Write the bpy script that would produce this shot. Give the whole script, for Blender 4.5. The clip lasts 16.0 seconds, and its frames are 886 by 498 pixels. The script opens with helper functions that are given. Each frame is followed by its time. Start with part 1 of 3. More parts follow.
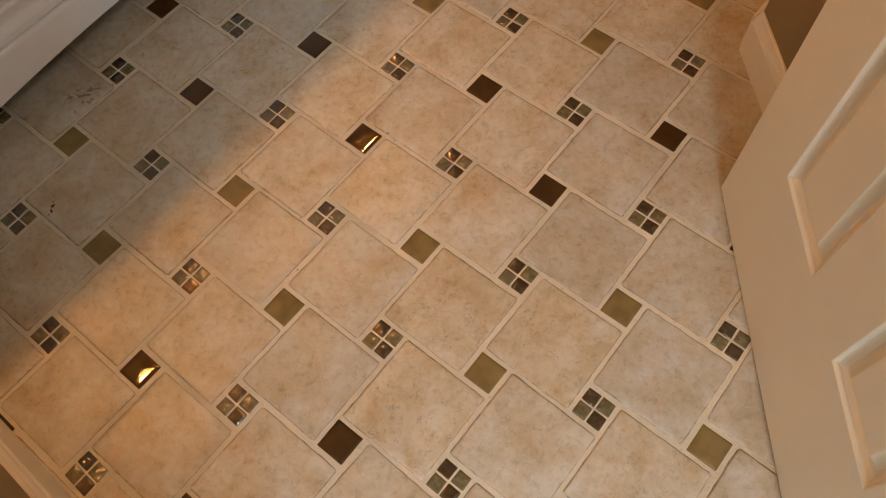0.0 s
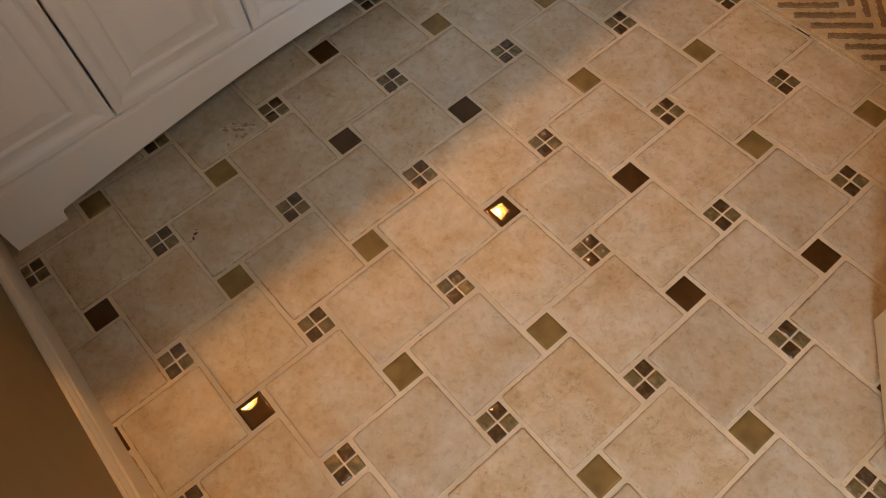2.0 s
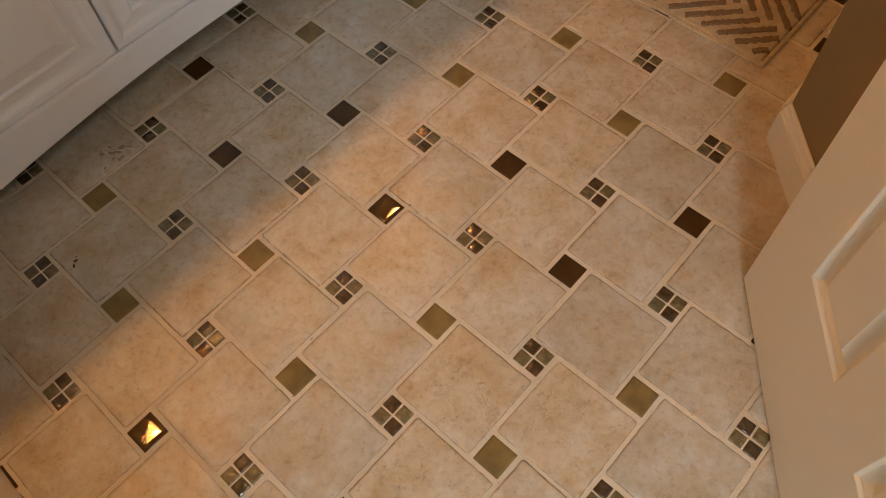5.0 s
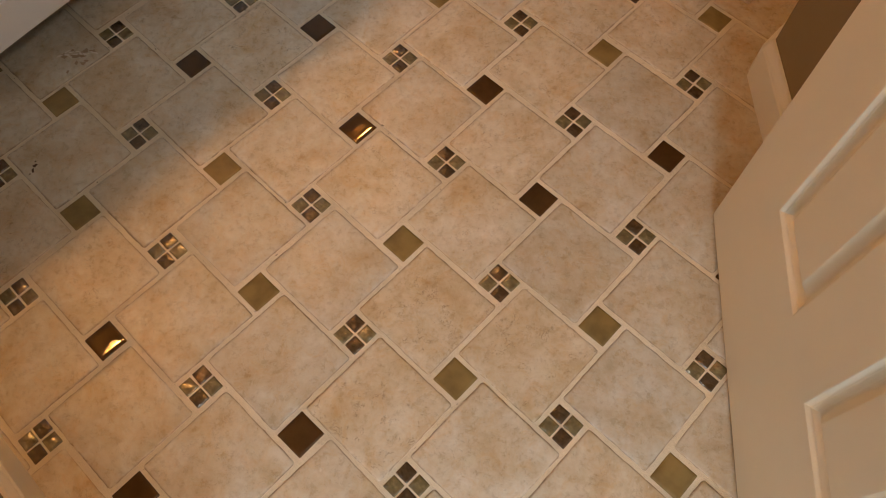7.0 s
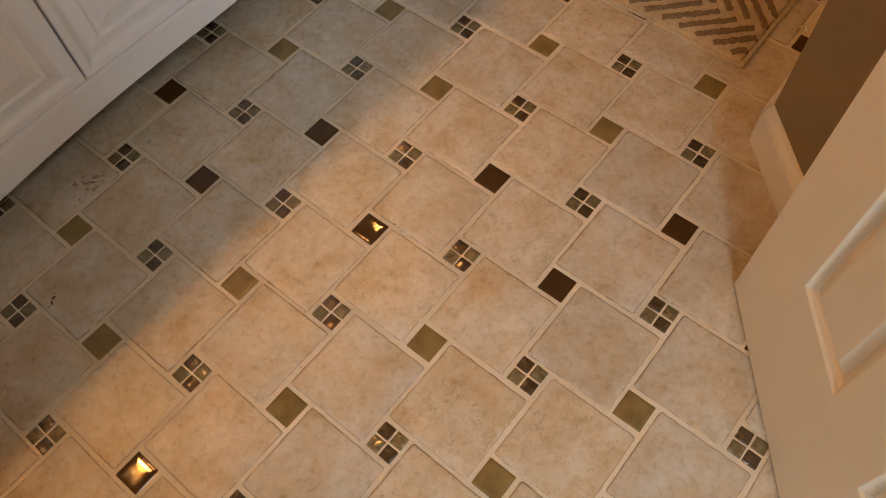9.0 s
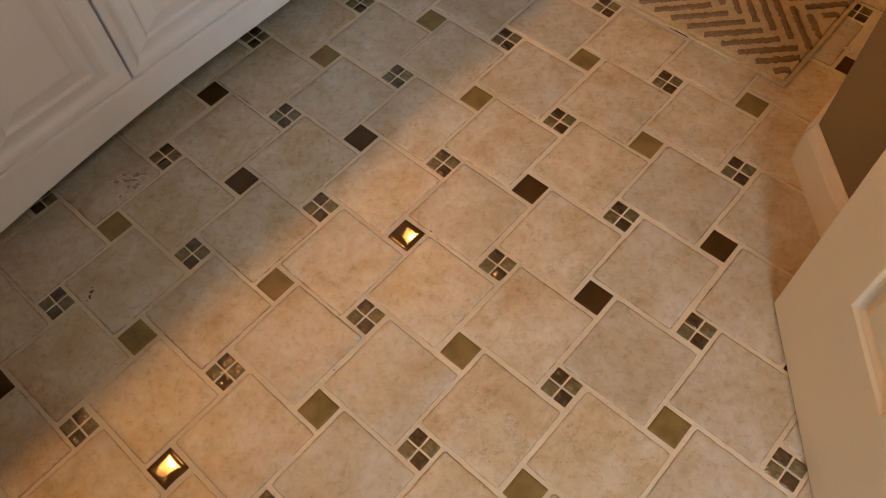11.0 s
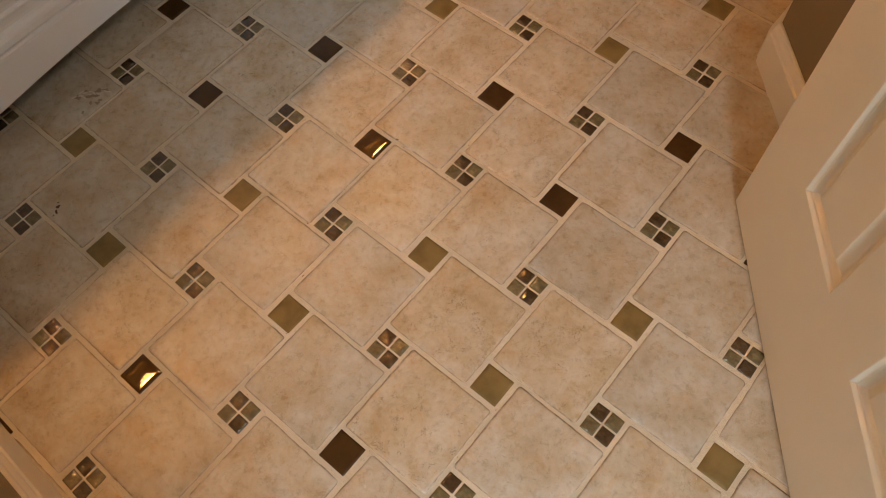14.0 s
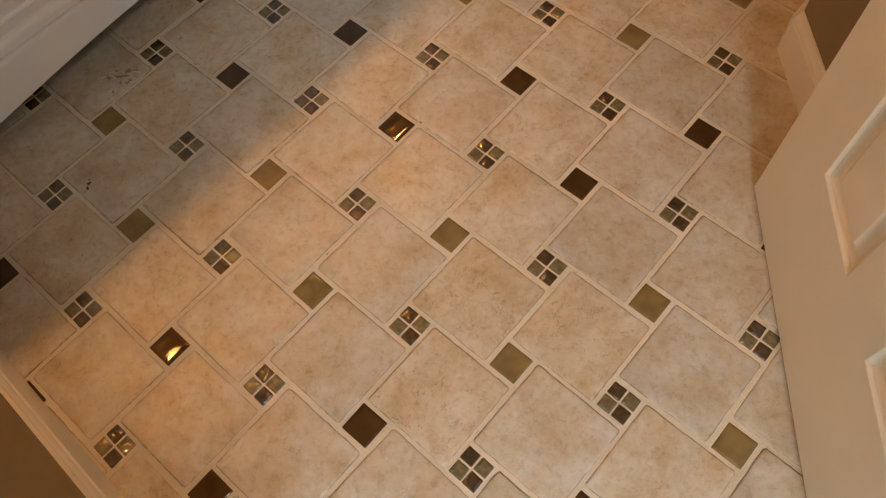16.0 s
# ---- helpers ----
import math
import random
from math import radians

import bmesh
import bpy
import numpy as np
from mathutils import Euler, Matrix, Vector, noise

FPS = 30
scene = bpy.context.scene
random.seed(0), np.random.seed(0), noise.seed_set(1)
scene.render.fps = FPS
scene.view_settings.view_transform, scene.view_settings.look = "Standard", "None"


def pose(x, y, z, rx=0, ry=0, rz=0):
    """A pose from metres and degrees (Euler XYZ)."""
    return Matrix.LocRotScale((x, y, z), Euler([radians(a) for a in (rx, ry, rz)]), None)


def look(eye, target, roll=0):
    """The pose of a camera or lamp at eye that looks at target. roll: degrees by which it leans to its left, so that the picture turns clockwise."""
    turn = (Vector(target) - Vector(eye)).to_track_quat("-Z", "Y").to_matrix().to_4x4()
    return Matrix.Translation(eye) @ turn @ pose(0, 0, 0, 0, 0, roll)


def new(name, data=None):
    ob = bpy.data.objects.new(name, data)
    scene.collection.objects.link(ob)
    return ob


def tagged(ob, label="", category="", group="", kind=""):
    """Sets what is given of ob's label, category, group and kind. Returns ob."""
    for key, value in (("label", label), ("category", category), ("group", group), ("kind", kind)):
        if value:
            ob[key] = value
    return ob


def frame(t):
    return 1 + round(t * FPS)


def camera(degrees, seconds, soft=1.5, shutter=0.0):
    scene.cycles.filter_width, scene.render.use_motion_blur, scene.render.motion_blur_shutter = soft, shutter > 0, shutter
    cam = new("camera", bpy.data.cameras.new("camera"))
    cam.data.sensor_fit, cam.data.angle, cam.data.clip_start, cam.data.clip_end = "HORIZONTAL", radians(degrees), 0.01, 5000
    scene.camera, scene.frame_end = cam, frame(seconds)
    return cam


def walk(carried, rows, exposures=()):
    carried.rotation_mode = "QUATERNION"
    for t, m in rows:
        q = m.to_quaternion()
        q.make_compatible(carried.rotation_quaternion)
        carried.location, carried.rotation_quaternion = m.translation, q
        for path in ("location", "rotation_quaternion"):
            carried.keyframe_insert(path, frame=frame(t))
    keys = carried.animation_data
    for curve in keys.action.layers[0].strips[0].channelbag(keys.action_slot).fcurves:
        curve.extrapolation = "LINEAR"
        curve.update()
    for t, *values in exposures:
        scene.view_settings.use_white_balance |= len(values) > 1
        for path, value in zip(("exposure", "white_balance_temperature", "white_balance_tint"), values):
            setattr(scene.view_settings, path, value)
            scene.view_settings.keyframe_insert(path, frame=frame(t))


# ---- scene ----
cam = camera(60.3, 16.0, soft=0.95)
PATH = [
    (0, (0.605, -0.899, 1.179), (0.001, -0.261, -0.618), -5.2),
    (0.5, (0.567, -0.907, 1.184), (-0.11, -0.28, -0.59), -5.4),
    (1, (0.533, -0.908, 1.196), (-0.216, -0.317, -0.562), -6.6),
    (1.5, (0.505, -0.911, 1.202), (-0.286, -0.351, -0.547), -7.6),
    (2, (0.489, -0.908, 1.204), (-0.315, -0.353, -0.542), -7.1),
    (2.5, (0.492, -0.9, 1.195), (-0.306, -0.345, -0.552), -7.7),
    (3, (0.501, -0.883, 1.189), (-0.272, -0.308, -0.563), -7.3),
    (3.5, (0.527, -0.859, 1.166), (-0.181, -0.224, -0.594), -4.9),
    (4, (0.545, -0.858, 1.192), (-0.198, -0.211, -0.548), -6.5),
    (4.2, (0.567, -0.859, 1.194), (-0.176, -0.177, -0.534), -6.0),
    (6.3, (0.594, -0.867, 1.192), (-0.073, -0.186, -0.566), -1.8),
    (6.5, (0.599, -0.87, 1.181), (-0.046, -0.219, -0.596), -1.5),
    (7, (0.608, -0.868, 1.164), (0.022, -0.237, -0.641), 0.9),
    (7.5, (0.584, -0.846, 1.201), (-0.043, -0.184, -0.579), -3.2),
    (8, (0.573, -0.842, 1.203), (-0.094, -0.134, -0.545), -6.1),
    (8.5, (0.548, -0.831, 1.2), (-0.117, -0.123, -0.548), -5.3),
    (10.8, (0.539, -0.85, 1.19), (-0.196, -0.12, -0.52), -5.1),
    (11, (0.531, -0.863, 1.187), (-0.209, -0.151, -0.53), -5.2),
    (11.5, (0.524, -0.883, 1.177), (-0.223, -0.232, -0.56), -5.8),
    (12, (0.523, -0.897, 1.181), (-0.241, -0.284, -0.563), -7.0),
    (12.5, (0.525, -0.904, 1.177), (-0.236, -0.304, -0.573), -7.6),
    (13, (0.549, -0.901, 1.168), (-0.177, -0.293, -0.594), -7.2),
    (13.5, (0.567, -0.897, 1.161), (-0.106, -0.275, -0.617), -6.3),
    (14, (0.598, -0.892, 1.16), (-0.034, -0.252, -0.626), -5.2),
    (14.5, (0.622, -0.89, 1.159), (0.045, -0.235, -0.641), -4.1),
    (15, (0.641, -0.897, 1.157), (0.083, -0.247, -0.65), -3.1),
    (15.5, (0.637, -0.915, 1.153), (0.078, -0.279, -0.659), -2.3),
    (16, (0.603, -0.923, 1.176), (-0.038, -0.32, -0.619), -6.2),
]
# the film camera closes a little when the bright floor fills its view
EXPOSURES = [(0, 0.0), (2, -0.02), (3, -0.07), (4.2, -0.09), (6.5, -0.10), (7.5, -0.05), (8.5, 0.0), (10.8, -0.04), (11.5, -0.06), (13.5, -0.05), (15, 0.0), (16, 0.0)]
walk(cam, [(t, look(eye, target, roll)) for t, eye, target, roll in PATH], EXPOSURES)

# ---- light ----
world = bpy.data.worlds.new("sky")
scene.world = world
world.use_nodes = True
sky = world.node_tree.nodes.new("ShaderNodeTexSky")
sky.sky_type, sky.sun_disc = "NISHITA", False
sky.sun_elevation, sky.sun_rotation = radians(35), radians(135)
world.node_tree.links.new(sky.outputs[0], world.node_tree.nodes["Background"].inputs["Color"])
world.node_tree.nodes["Background"].inputs["Strength"].default_value = 0.08

BULB = 262.0           # strength of the glowing globes over the vanity
DOORWAY_FILL = 95.0         # watts of the unseen fill lamp added behind the doorway
BULB_COLOUR = (1.0, 0.465, 0.125)
ADDED_LAMP = 28.0      # strength of the unseen fill lamp added outside the doorway
DOORWAY_FILL_COLOUR = (0.69, 0.82, 0.98)
ADDED_LAMP_COLOUR = (0.97, 0.90, 0.78)


# ---- materials ----
def material(name, colour, rough=0.5, metal=0.0, coat=0.0):
    m = bpy.data.materials.new(name)
    m.use_nodes = True
    b = m.node_tree.nodes["Principled BSDF"]
    b.inputs["Base Color"].default_value = (*colour, 1)
    b.inputs["Roughness"].default_value = rough
    b.inputs["Metallic"].default_value = metal
    b.inputs["Coat Weight"].default_value = coat
    return m, m.node_tree.nodes, m.node_tree.links, b


def noise_tex(nodes, links, vec, scale, detail=4, rough=0.55, warp=0.0):
    n = nodes.new("ShaderNodeTexNoise")
    n.inputs["Scale"].default_value = scale
    n.inputs["Detail"].default_value = detail
    n.inputs["Roughness"].default_value = rough
    n.inputs["Distortion"].default_value = warp
    links.new(vec, n.inputs["Vector"])
    return n.outputs["Fac"]


def ramp(nodes, links, fac, stops):
    r = nodes.new("ShaderNodeValToRGB")
    while len(r.color_ramp.elements) < len(stops):
        r.color_ramp.elements.new(0.5)
    for e, (p, c) in zip(r.color_ramp.elements, stops):
        e.position, e.color = p, (*c, 1) if len(c) == 3 else c
    links.new(fac, r.inputs[0])
    return r.outputs[0]


def mix(nodes, links, a, b, fac, kind="MIX"):
    n = nodes.new("ShaderNodeMix")
    n.data_type, n.blend_type = "RGBA", kind
    for socket, value in ((n.inputs[0], fac), (n.inputs[6], a), (n.inputs[7], b)):
        if isinstance(value, (int, float)):
            socket.default_value = value
        elif isinstance(value, tuple):
            socket.default_value = (*value, 1)
        else:
            links.new(value, socket)
    return n.outputs[2]


def bump(nodes, links, b, height, strength, distance):
    n = nodes.new("ShaderNodeBump")
    n.inputs["Strength"].default_value, n.inputs["Distance"].default_value = strength, distance
    links.new(height, n.inputs["Height"])
    links.new(n.outputs[0], b.inputs["Normal"])
    return n


def shifted(nodes, links, amount=40.0):
    """Object coordinates moved by each object's own random number."""
    tc, info = nodes.new("ShaderNodeTexCoord"), nodes.new("ShaderNodeObjectInfo")
    add, mul = nodes.new("ShaderNodeVectorMath"), nodes.new("ShaderNodeVectorMath")
    add.operation, mul.operation = "ADD", "SCALE"
    comb = nodes.new("ShaderNodeCombineXYZ")
    for k in range(3):
        links.new(info.outputs["Random"], comb.inputs[k])
    links.new(comb.outputs[0], mul.inputs[0])
    mul.inputs["Scale"].default_value = amount
    links.new(tc.outputs["Object"], add.inputs[0])
    links.new(mul.outputs[0], add.inputs[1])
    return add.outputs[0], info.outputs["Random"]


def coords(nodes):
    return nodes.new("ShaderNodeTexCoord").outputs["Object"]


def make_tile():
    m, n, l, b = material("stone_look_ceramic", (0.5, 0.4, 0.3), 0.34)
    v, rnd = shifted(n, l)
    cloud = noise_tex(n, l, v, 13.0, 4, 0.55, 0.5)
    base = ramp(n, l, cloud, [(0.30, (0.49, 0.395, 0.270)), (0.44, (0.56, 0.485, 0.370)), (0.60, (0.615, 0.565, 0.480)), (0.75, (0.655, 0.615, 0.545))])
    blush = ramp(n, l, noise_tex(n, l, v, 36.0, 6, 0.72, 0.8), [(0.36, (1.05, 1.06, 1.08)), (0.48, (1, 1, 1)), (0.66, (0.97, 0.84, 0.66))])
    base = mix(n, l, base, blush, 0.75, "MULTIPLY")
    fine = noise_tex(n, l, v, 75.0, 6, 0.7)
    base = mix(n, l, base, ramp(n, l, fine, [(0.36, (0.84, 0.81, 0.77)), (0.52, (1, 1, 1)), (0.70, (1.08, 1.08, 1.09))]), 0.4, "MULTIPLY")
    pebble = noise_tex(n, l, v, 48.0, 6, 0.66, 0.6)
    base = mix(n, l, base, ramp(n, l, pebble, [(0.38, (0.88, 0.83, 0.75)), (0.48, (0.99, 0.98, 0.97)), (0.56, (1.04, 1.05, 1.07)), (0.66, (1.08, 1.10, 1.13))]), 0.55, "MULTIPLY")
    vein = noise_tex(n, l, v, 55.0, 6, 0.66, 0.6)
    line = ramp(n, l, vein, [(0.468, (0, 0, 0)), (0.488, (1, 1, 1)), (0.508, (0, 0, 0))])
    gate = ramp(n, l, noise_tex(n, l, v, 34.0, 5, 0.7), [(0.51, (0, 0, 0)), (0.61, (1, 1, 1))])
    gate = mix(n, l, gate, ramp(n, l, rnd, [(0.0, (0.15, 0.15, 0.15)), (0.6, (0.45, 0.45, 0.45)), (0.8, (0.6, 0.6, 0.6)), (1.0, (1, 1, 1))]), 1.0, "MULTIPLY")
    crack = mix(n, l, line, gate, 1.0, "MULTIPLY")
    base = mix(n, l, base, (0.17, 0.11, 0.065), mix(n, l, crack, (0.85, 0.85, 0.85), 1.0, "MULTIPLY"))
    worn = ramp(n, l, noise_tex(n, l, v, 150.0, 4, 0.7, 1.0), [(0.66, (0, 0, 0)), (0.72, (1, 1, 1))])
    where = ramp(n, l, noise_tex(n, l, v, 18.0, 3), [(0.52, (0, 0, 0)), (0.62, (0.7, 0.7, 0.7))])
    base = mix(n, l, base, (0.72, 0.68, 0.62), mix(n, l, worn, where, 1.0, "MULTIPLY"))
    # grime caught along the worn rim, in patches
    sep, high = n.new("ShaderNodeSeparateXYZ"), n.new("ShaderNodeMath")
    l.new(coords(n), sep.inputs[0])
    high.operation = "MAXIMUM"
    for k in range(2):
        size = n.new("ShaderNodeMath")
        size.operation = "ABSOLUTE"
        l.new(sep.outputs[k], size.inputs[0])
        l.new(size.outputs[0], high.inputs[k])
    rim = n.new("ShaderNodeMapRange")
    rim.inputs["From Min"].default_value, rim.inputs["From Max"].default_value = 0.0768, 0.0798
    l.new(high.outputs[0], rim.inputs["Value"])
    patch = ramp(n, l, noise_tex(n, l, v, 50.0, 8, 0.82), [(0.40, (0.0, 0.0, 0.0)), (0.57, (1, 1, 1))])
    grime = mix(n, l, patch, rim.outputs[0], 1.0, "MULTIPLY")
    base = mix(n, l, base, (0.17, 0.11, 0.055), mix(n, l, grime, (0.9, 0.9, 0.9), 1.0, "MULTIPLY"))
    tone = ramp(n, l, rnd, [(0.0, (0.90, 0.92, 0.92)), (0.5, (1.0, 0.99, 0.95)), (1.0, (1.05, 1.01, 0.92))])
    base = mix(n, l, base, tone, 1.0, "MULTIPLY")
    l.new(base, b.inputs["Base Color"])
    l.new(ramp(n, l, fine, [(0.3, (0.22,) * 3), (0.7, (0.40,) * 3)]), b.inputs["Roughness"])
    h = mix(n, l, cloud, crack, 0.35, "SUBTRACT")
    bump(n, l, b, mix(n, l, h, fine, 0.25), 0.35, 0.004)
    return m


def make_grout():
    m, n, l, b = material("sanded_grout", (0.5, 0.45, 0.37), 0.85)
    v = coords(n)
    big = noise_tex(n, l, v, 5.0, 4)
    c = ramp(n, l, big, [(0.3, (0.60, 0.515, 0.37)), (0.55, (0.72, 0.635, 0.48)), (0.75, (0.79, 0.715, 0.58))])
    sand = noise_tex(n, l, v, 700.0, 2)
    c = mix(n, l, c, ramp(n, l, sand, [(0.3, (0.8, 0.8, 0.8)), (0.7, (1.08, 1.08, 1.08))]), 0.7, "MULTIPLY")
    spot = ramp(n, l, noise_tex(n, l, v, 70.0, 7, 0.8), [(0.60, (0, 0, 0)), (0.70, (1, 1, 1))])
    c = mix(n, l, c, (0.22, 0.165, 0.115), mix(n, l, spot, (0.6, 0.6, 0.6), 1.0, "MULTIPLY"))
    pit = ramp(n, l, noise_tex(n, l, v, 120.0, 2, 0.5), [(0.735, (0, 0, 0)), (0.765, (1, 1, 1))])
    c = mix(n, l, c, (0.09, 0.06, 0.04), pit)
    l.new(c, b.inputs["Base Color"])
    lump = noise_tex(n, l, v, 140.0, 4, 0.6)
    bump(n, l, b, mix(n, l, lump, sand, 0.25), 0.8, 0.0025)
    return m


def make_glass(name, colour, crackle):
    m, n, l, b = material(name, colour, 0.03 if crackle else 0.022)
    b.inputs["Specular IOR Level"].default_value = 1.0 if crackle else 0.4
    b.inputs["IOR"].default_value = 1.5
    v, rnd = shifted(n, l)
    wide = noise_tex(n, l, v, 90.0 if crackle else 25.0, 3)
    dark = tuple(0.72 * c for c in colour)
    bright = tuple((1.9 if crackle else 1.12) * c for c in colour)
    base = ramp(n, l, wide, [(0.3, dark), (0.55, colour), (0.8, bright)])
    l.new(base, b.inputs["Base Color"])
    if crackle:
        dimple = noise_tex(n, l, v, 80.0, 2, 0.35, 0.2)
        bump(n, l, b, dimple, 1.0, 0.0034)
    else:
        bump(n, l, b, wide, 0.04, 0.002)
    return m


def make_paint(name, colour, rough, grain=350.0, depth=0.12, mottle=0.05, coat=0.0):
    m, n, l, b = material(name, colour, rough, coat=coat)
    v = coords(n)
    big = noise_tex(n, l, v, 4.0, 4)
    lo, hi = tuple(c * (1 - mottle) for c in colour), tuple(min(0.9, c * (1 + mottle)) for c in colour)
    l.new(ramp(n, l, big, [(0.3, lo), (0.7, hi)]), b.inputs["Base Color"])
    fine = noise_tex(n, l, v, grain, 3)
    l.new(ramp(n, l, noise_tex(n, l, v, 20.0, 4), [(0.3, (rough * 0.95,) * 3), (0.7, (rough * 1.05,) * 3)]), b.inputs["Roughness"])
    bump(n, l, b, fine, depth, 0.001)
    return m


def make_yarn(name, colour, dark):
    m, n, l, b = material(name, colour, 0.95)
    v = coords(n)
    tuft = noise_tex(n, l, v, 330.0, 4, 0.7)
    c = ramp(n, l, tuft, [(0.32, dark), (0.62, colour)])
    c = mix(n, l, c, ramp(n, l, noise_tex(n, l, v, 45.0, 4), [(0.3, (0.82, 0.80, 0.78)), (0.7, (1.06, 1.06, 1.06))]), 0.8, "MULTIPLY")
    l.new(c, b.inputs["Base Color"])
    bump(n, l, b, tuft, 1.0, 0.005)
    return m


TILE, GROUT = make_tile(), make_grout()
OLIVE = make_glass("olive_glass", (0.25, 0.172, 0.064), False)
BROWN = make_glass("brown_glass", (0.076, 0.037, 0.012), False)
OLIVE_CRACKLE = make_glass("olive_crackle_glass", (0.17, 0.135, 0.065), True)
BROWN_CRACKLE = make_glass("brown_crackle_glass", (0.072, 0.043, 0.021), True)
VANITY_WHITE = make_paint("vanity_lacquer", (0.86, 0.85, 0.83), 0.30, 160.0, 0.05, 0.02, 0.2)
DOOR_WHITE = make_paint("door_paint", (0.80, 0.725, 0.565), 0.5, 260.0, 0.10, 0.02)
TRIM_WHITE = make_paint("trim_paint", (0.80, 0.75, 0.64), 0.30, 260.0, 0.08, 0.03)
WALL_PAINT = make_paint("olive_brown_wall_paint", (0.235, 0.160, 0.066), 0.5, 300.0, 0.25, 0.05)
# unseen floor, coloured dark so little light bounces in under the vanity
HALL_FLOOR = make_paint("low_bounce_hall_floor", (0.10, 0.065, 0.04), 0.35, 60.0, 0.1, 0.25)
HALL_PAINT = make_paint("hall_wall_paint", (0.60, 0.58, 0.54), 0.7, 300.0, 0.2, 0.04)
CEILING_WHITE = make_paint("ceiling_paint", (0.75, 0.74, 0.72), 0.8, 200.0, 0.3, 0.03)
COUNTER = make_paint("counter_stone", (0.55, 0.50, 0.43), 0.25, 120.0, 0.02, 0.15)
CREAM = make_yarn("cream_yarn", (0.85, 0.70, 0.44), (0.66, 0.51, 0.30))
TAUPE = make_yarn("taupe_yarn", (0.40, 0.27, 0.145), (0.20, 0.13, 0.065))
BINDING = make_yarn("binding_yarn", (0.86, 0.71, 0.45), (0.62, 0.48, 0.28))
METAL = material("brushed_nickel", (0.55, 0.52, 0.48), 0.3, 1.0)[0]
GLOBE = material("frosted_lamp_globe", (0.9, 0.88, 0.82), 0.4)[0]
_b = GLOBE.node_tree.nodes["Principled BSDF"]
_b.inputs["Emission Color"].default_value = (*BULB_COLOUR, 1)
_b.inputs["Emission Strength"].default_value = BULB
SHADE = make_paint("amber_glass_shade", (0.62, 0.42, 0.20), 0.25, 200.0, 0.02, 0.05)
_b = SHADE.node_tree.nodes["Principled BSDF"]
_b.inputs["Emission Color"].default_value = (1.0, 0.50, 0.16, 1)
_b.inputs["Emission Strength"].default_value = 12.0
SCUFF_SHINE = material("scuff_and_shine_white", (0.70, 0.64, 0.56), 0.35)[0]
PLASTIC = material("white_plastic", (0.8, 0.78, 0.74), 0.35)[0]
# near-black for the painted shade under the vanity and for the pinholes
BLACK = material("toe_shade_and_pinhole_black", (0.012, 0.010, 0.009), 0.9)[0]


# ---- mesh helpers ----
def mesh_of(name, bm, mat):
    me = bpy.data.meshes.new(name)
    bmesh.ops.recalc_face_normals(bm, faces=bm.faces)
    bm.to_mesh(me)
    bm.free()
    me.materials.append(mat)
    return me


def part(name, bm, mat, parent=None, label="", smooth=False):
    me = mesh_of(name, bm, mat) if isinstance(bm, bmesh.types.BMesh) else bm
    if smooth:
        for p in me.polygons:
            p.use_smooth = True
    ob = new(name, me)
    if parent:
        ob.parent = parent
    return tagged(ob, label)


def box(lo, hi, bevel=0.0, bm=None, segments=2):
    bm = bm or bmesh.new()
    vs = [bm.verts.new((x, y, z)) for x in (lo[0], hi[0]) for y in (lo[1], hi[1]) for z in (lo[2], hi[2])]
    faces = [(0, 1, 3, 2), (4, 6, 7, 5), (0, 4, 5, 1), (2, 3, 7, 6), (0, 2, 6, 4), (1, 5, 7, 3)]
    made = [bm.faces.new([vs[i] for i in f]) for f in faces]
    if bevel:
        edges = list({e for f in made for e in f.edges})
        bmesh.ops.bevel(bm, geom=edges, offset=bevel, segments=segments, affect="EDGES", profile=0.5)
    return bm


def extrude_profile(profile, length, bm=None):
    """A profile of (depth, height) drawn along +x for a length; depth goes to +y."""
    bm = bm or bmesh.new()
    a = [bm.verts.new((0, d, h)) for d, h in profile]
    b = [bm.verts.new((length, d, h)) for d, h in profile]
    k = len(profile)
    for i in range(k):
        j = (i + 1) % k
        bm.faces.new((a[i], a[j], b[j], b[i]))
    bm.faces.new(a[::-1])
    bm.faces.new(b)
    return bm


def lathe(profile, steps=32):
    bm = bmesh.new()
    rings = []
    for r, z in profile:
        rings.append([bm.verts.new((r * math.cos(2 * math.pi * k / steps), r * math.sin(2 * math.pi * k / steps), z)) for k in range(steps)])
    for a, b in zip(rings, rings[1:]):
        for k in range(steps):
            bm.faces.new((a[k], a[(k + 1) % steps], b[(k + 1) % steps], b[k]))
    bmesh.ops.contextual_create(bm, geom=rings[0])
    bmesh.ops.contextual_create(bm, geom=rings[-1])
    return bm


def nested(bm, rect, steps, close=True):
    """Rectangles (u0, v0, u1, v1) set in by each step's inset at its height w, joined ring to ring."""
    u0, v0, u1, v1 = rect
    rings = []
    for i, w in steps:
        rings.append([bm.verts.new(p) for p in ((u0 + i, v0 + i, w), (u1 - i, v0 + i, w), (u1 - i, v1 - i, w), (u0 + i, v1 - i, w))])
    for a, b in zip(rings, rings[1:]):
        for k in range(4):
            bm.faces.new((a[k], a[(k + 1) % 4], b[(k + 1) % 4], b[k]))
    if close:
        bm.faces.new(rings[-1])
    return rings[0]


def thing(name, label, category, group="", kind="", m=None):
    ob = new(name)
    ob.empty_display_size = 0.05
    if m is not None:
        ob.matrix_world = m
    return tagged(ob, label, category, group, kind)


# ---- the plan ----
WALL_BACK, WALL_LEFT, WALL_RIGHT, WALL_FAR = -1.13, -1.158, 0.405, 1.70   # room faces
CORNER = (0.405, 0.212)          # where the slanting wall meets the straight one
ENTRY = (1.104, -0.487)          # where the slanting wall meets the entry wall
HEIGHT, THICK = 2.42, 0.11
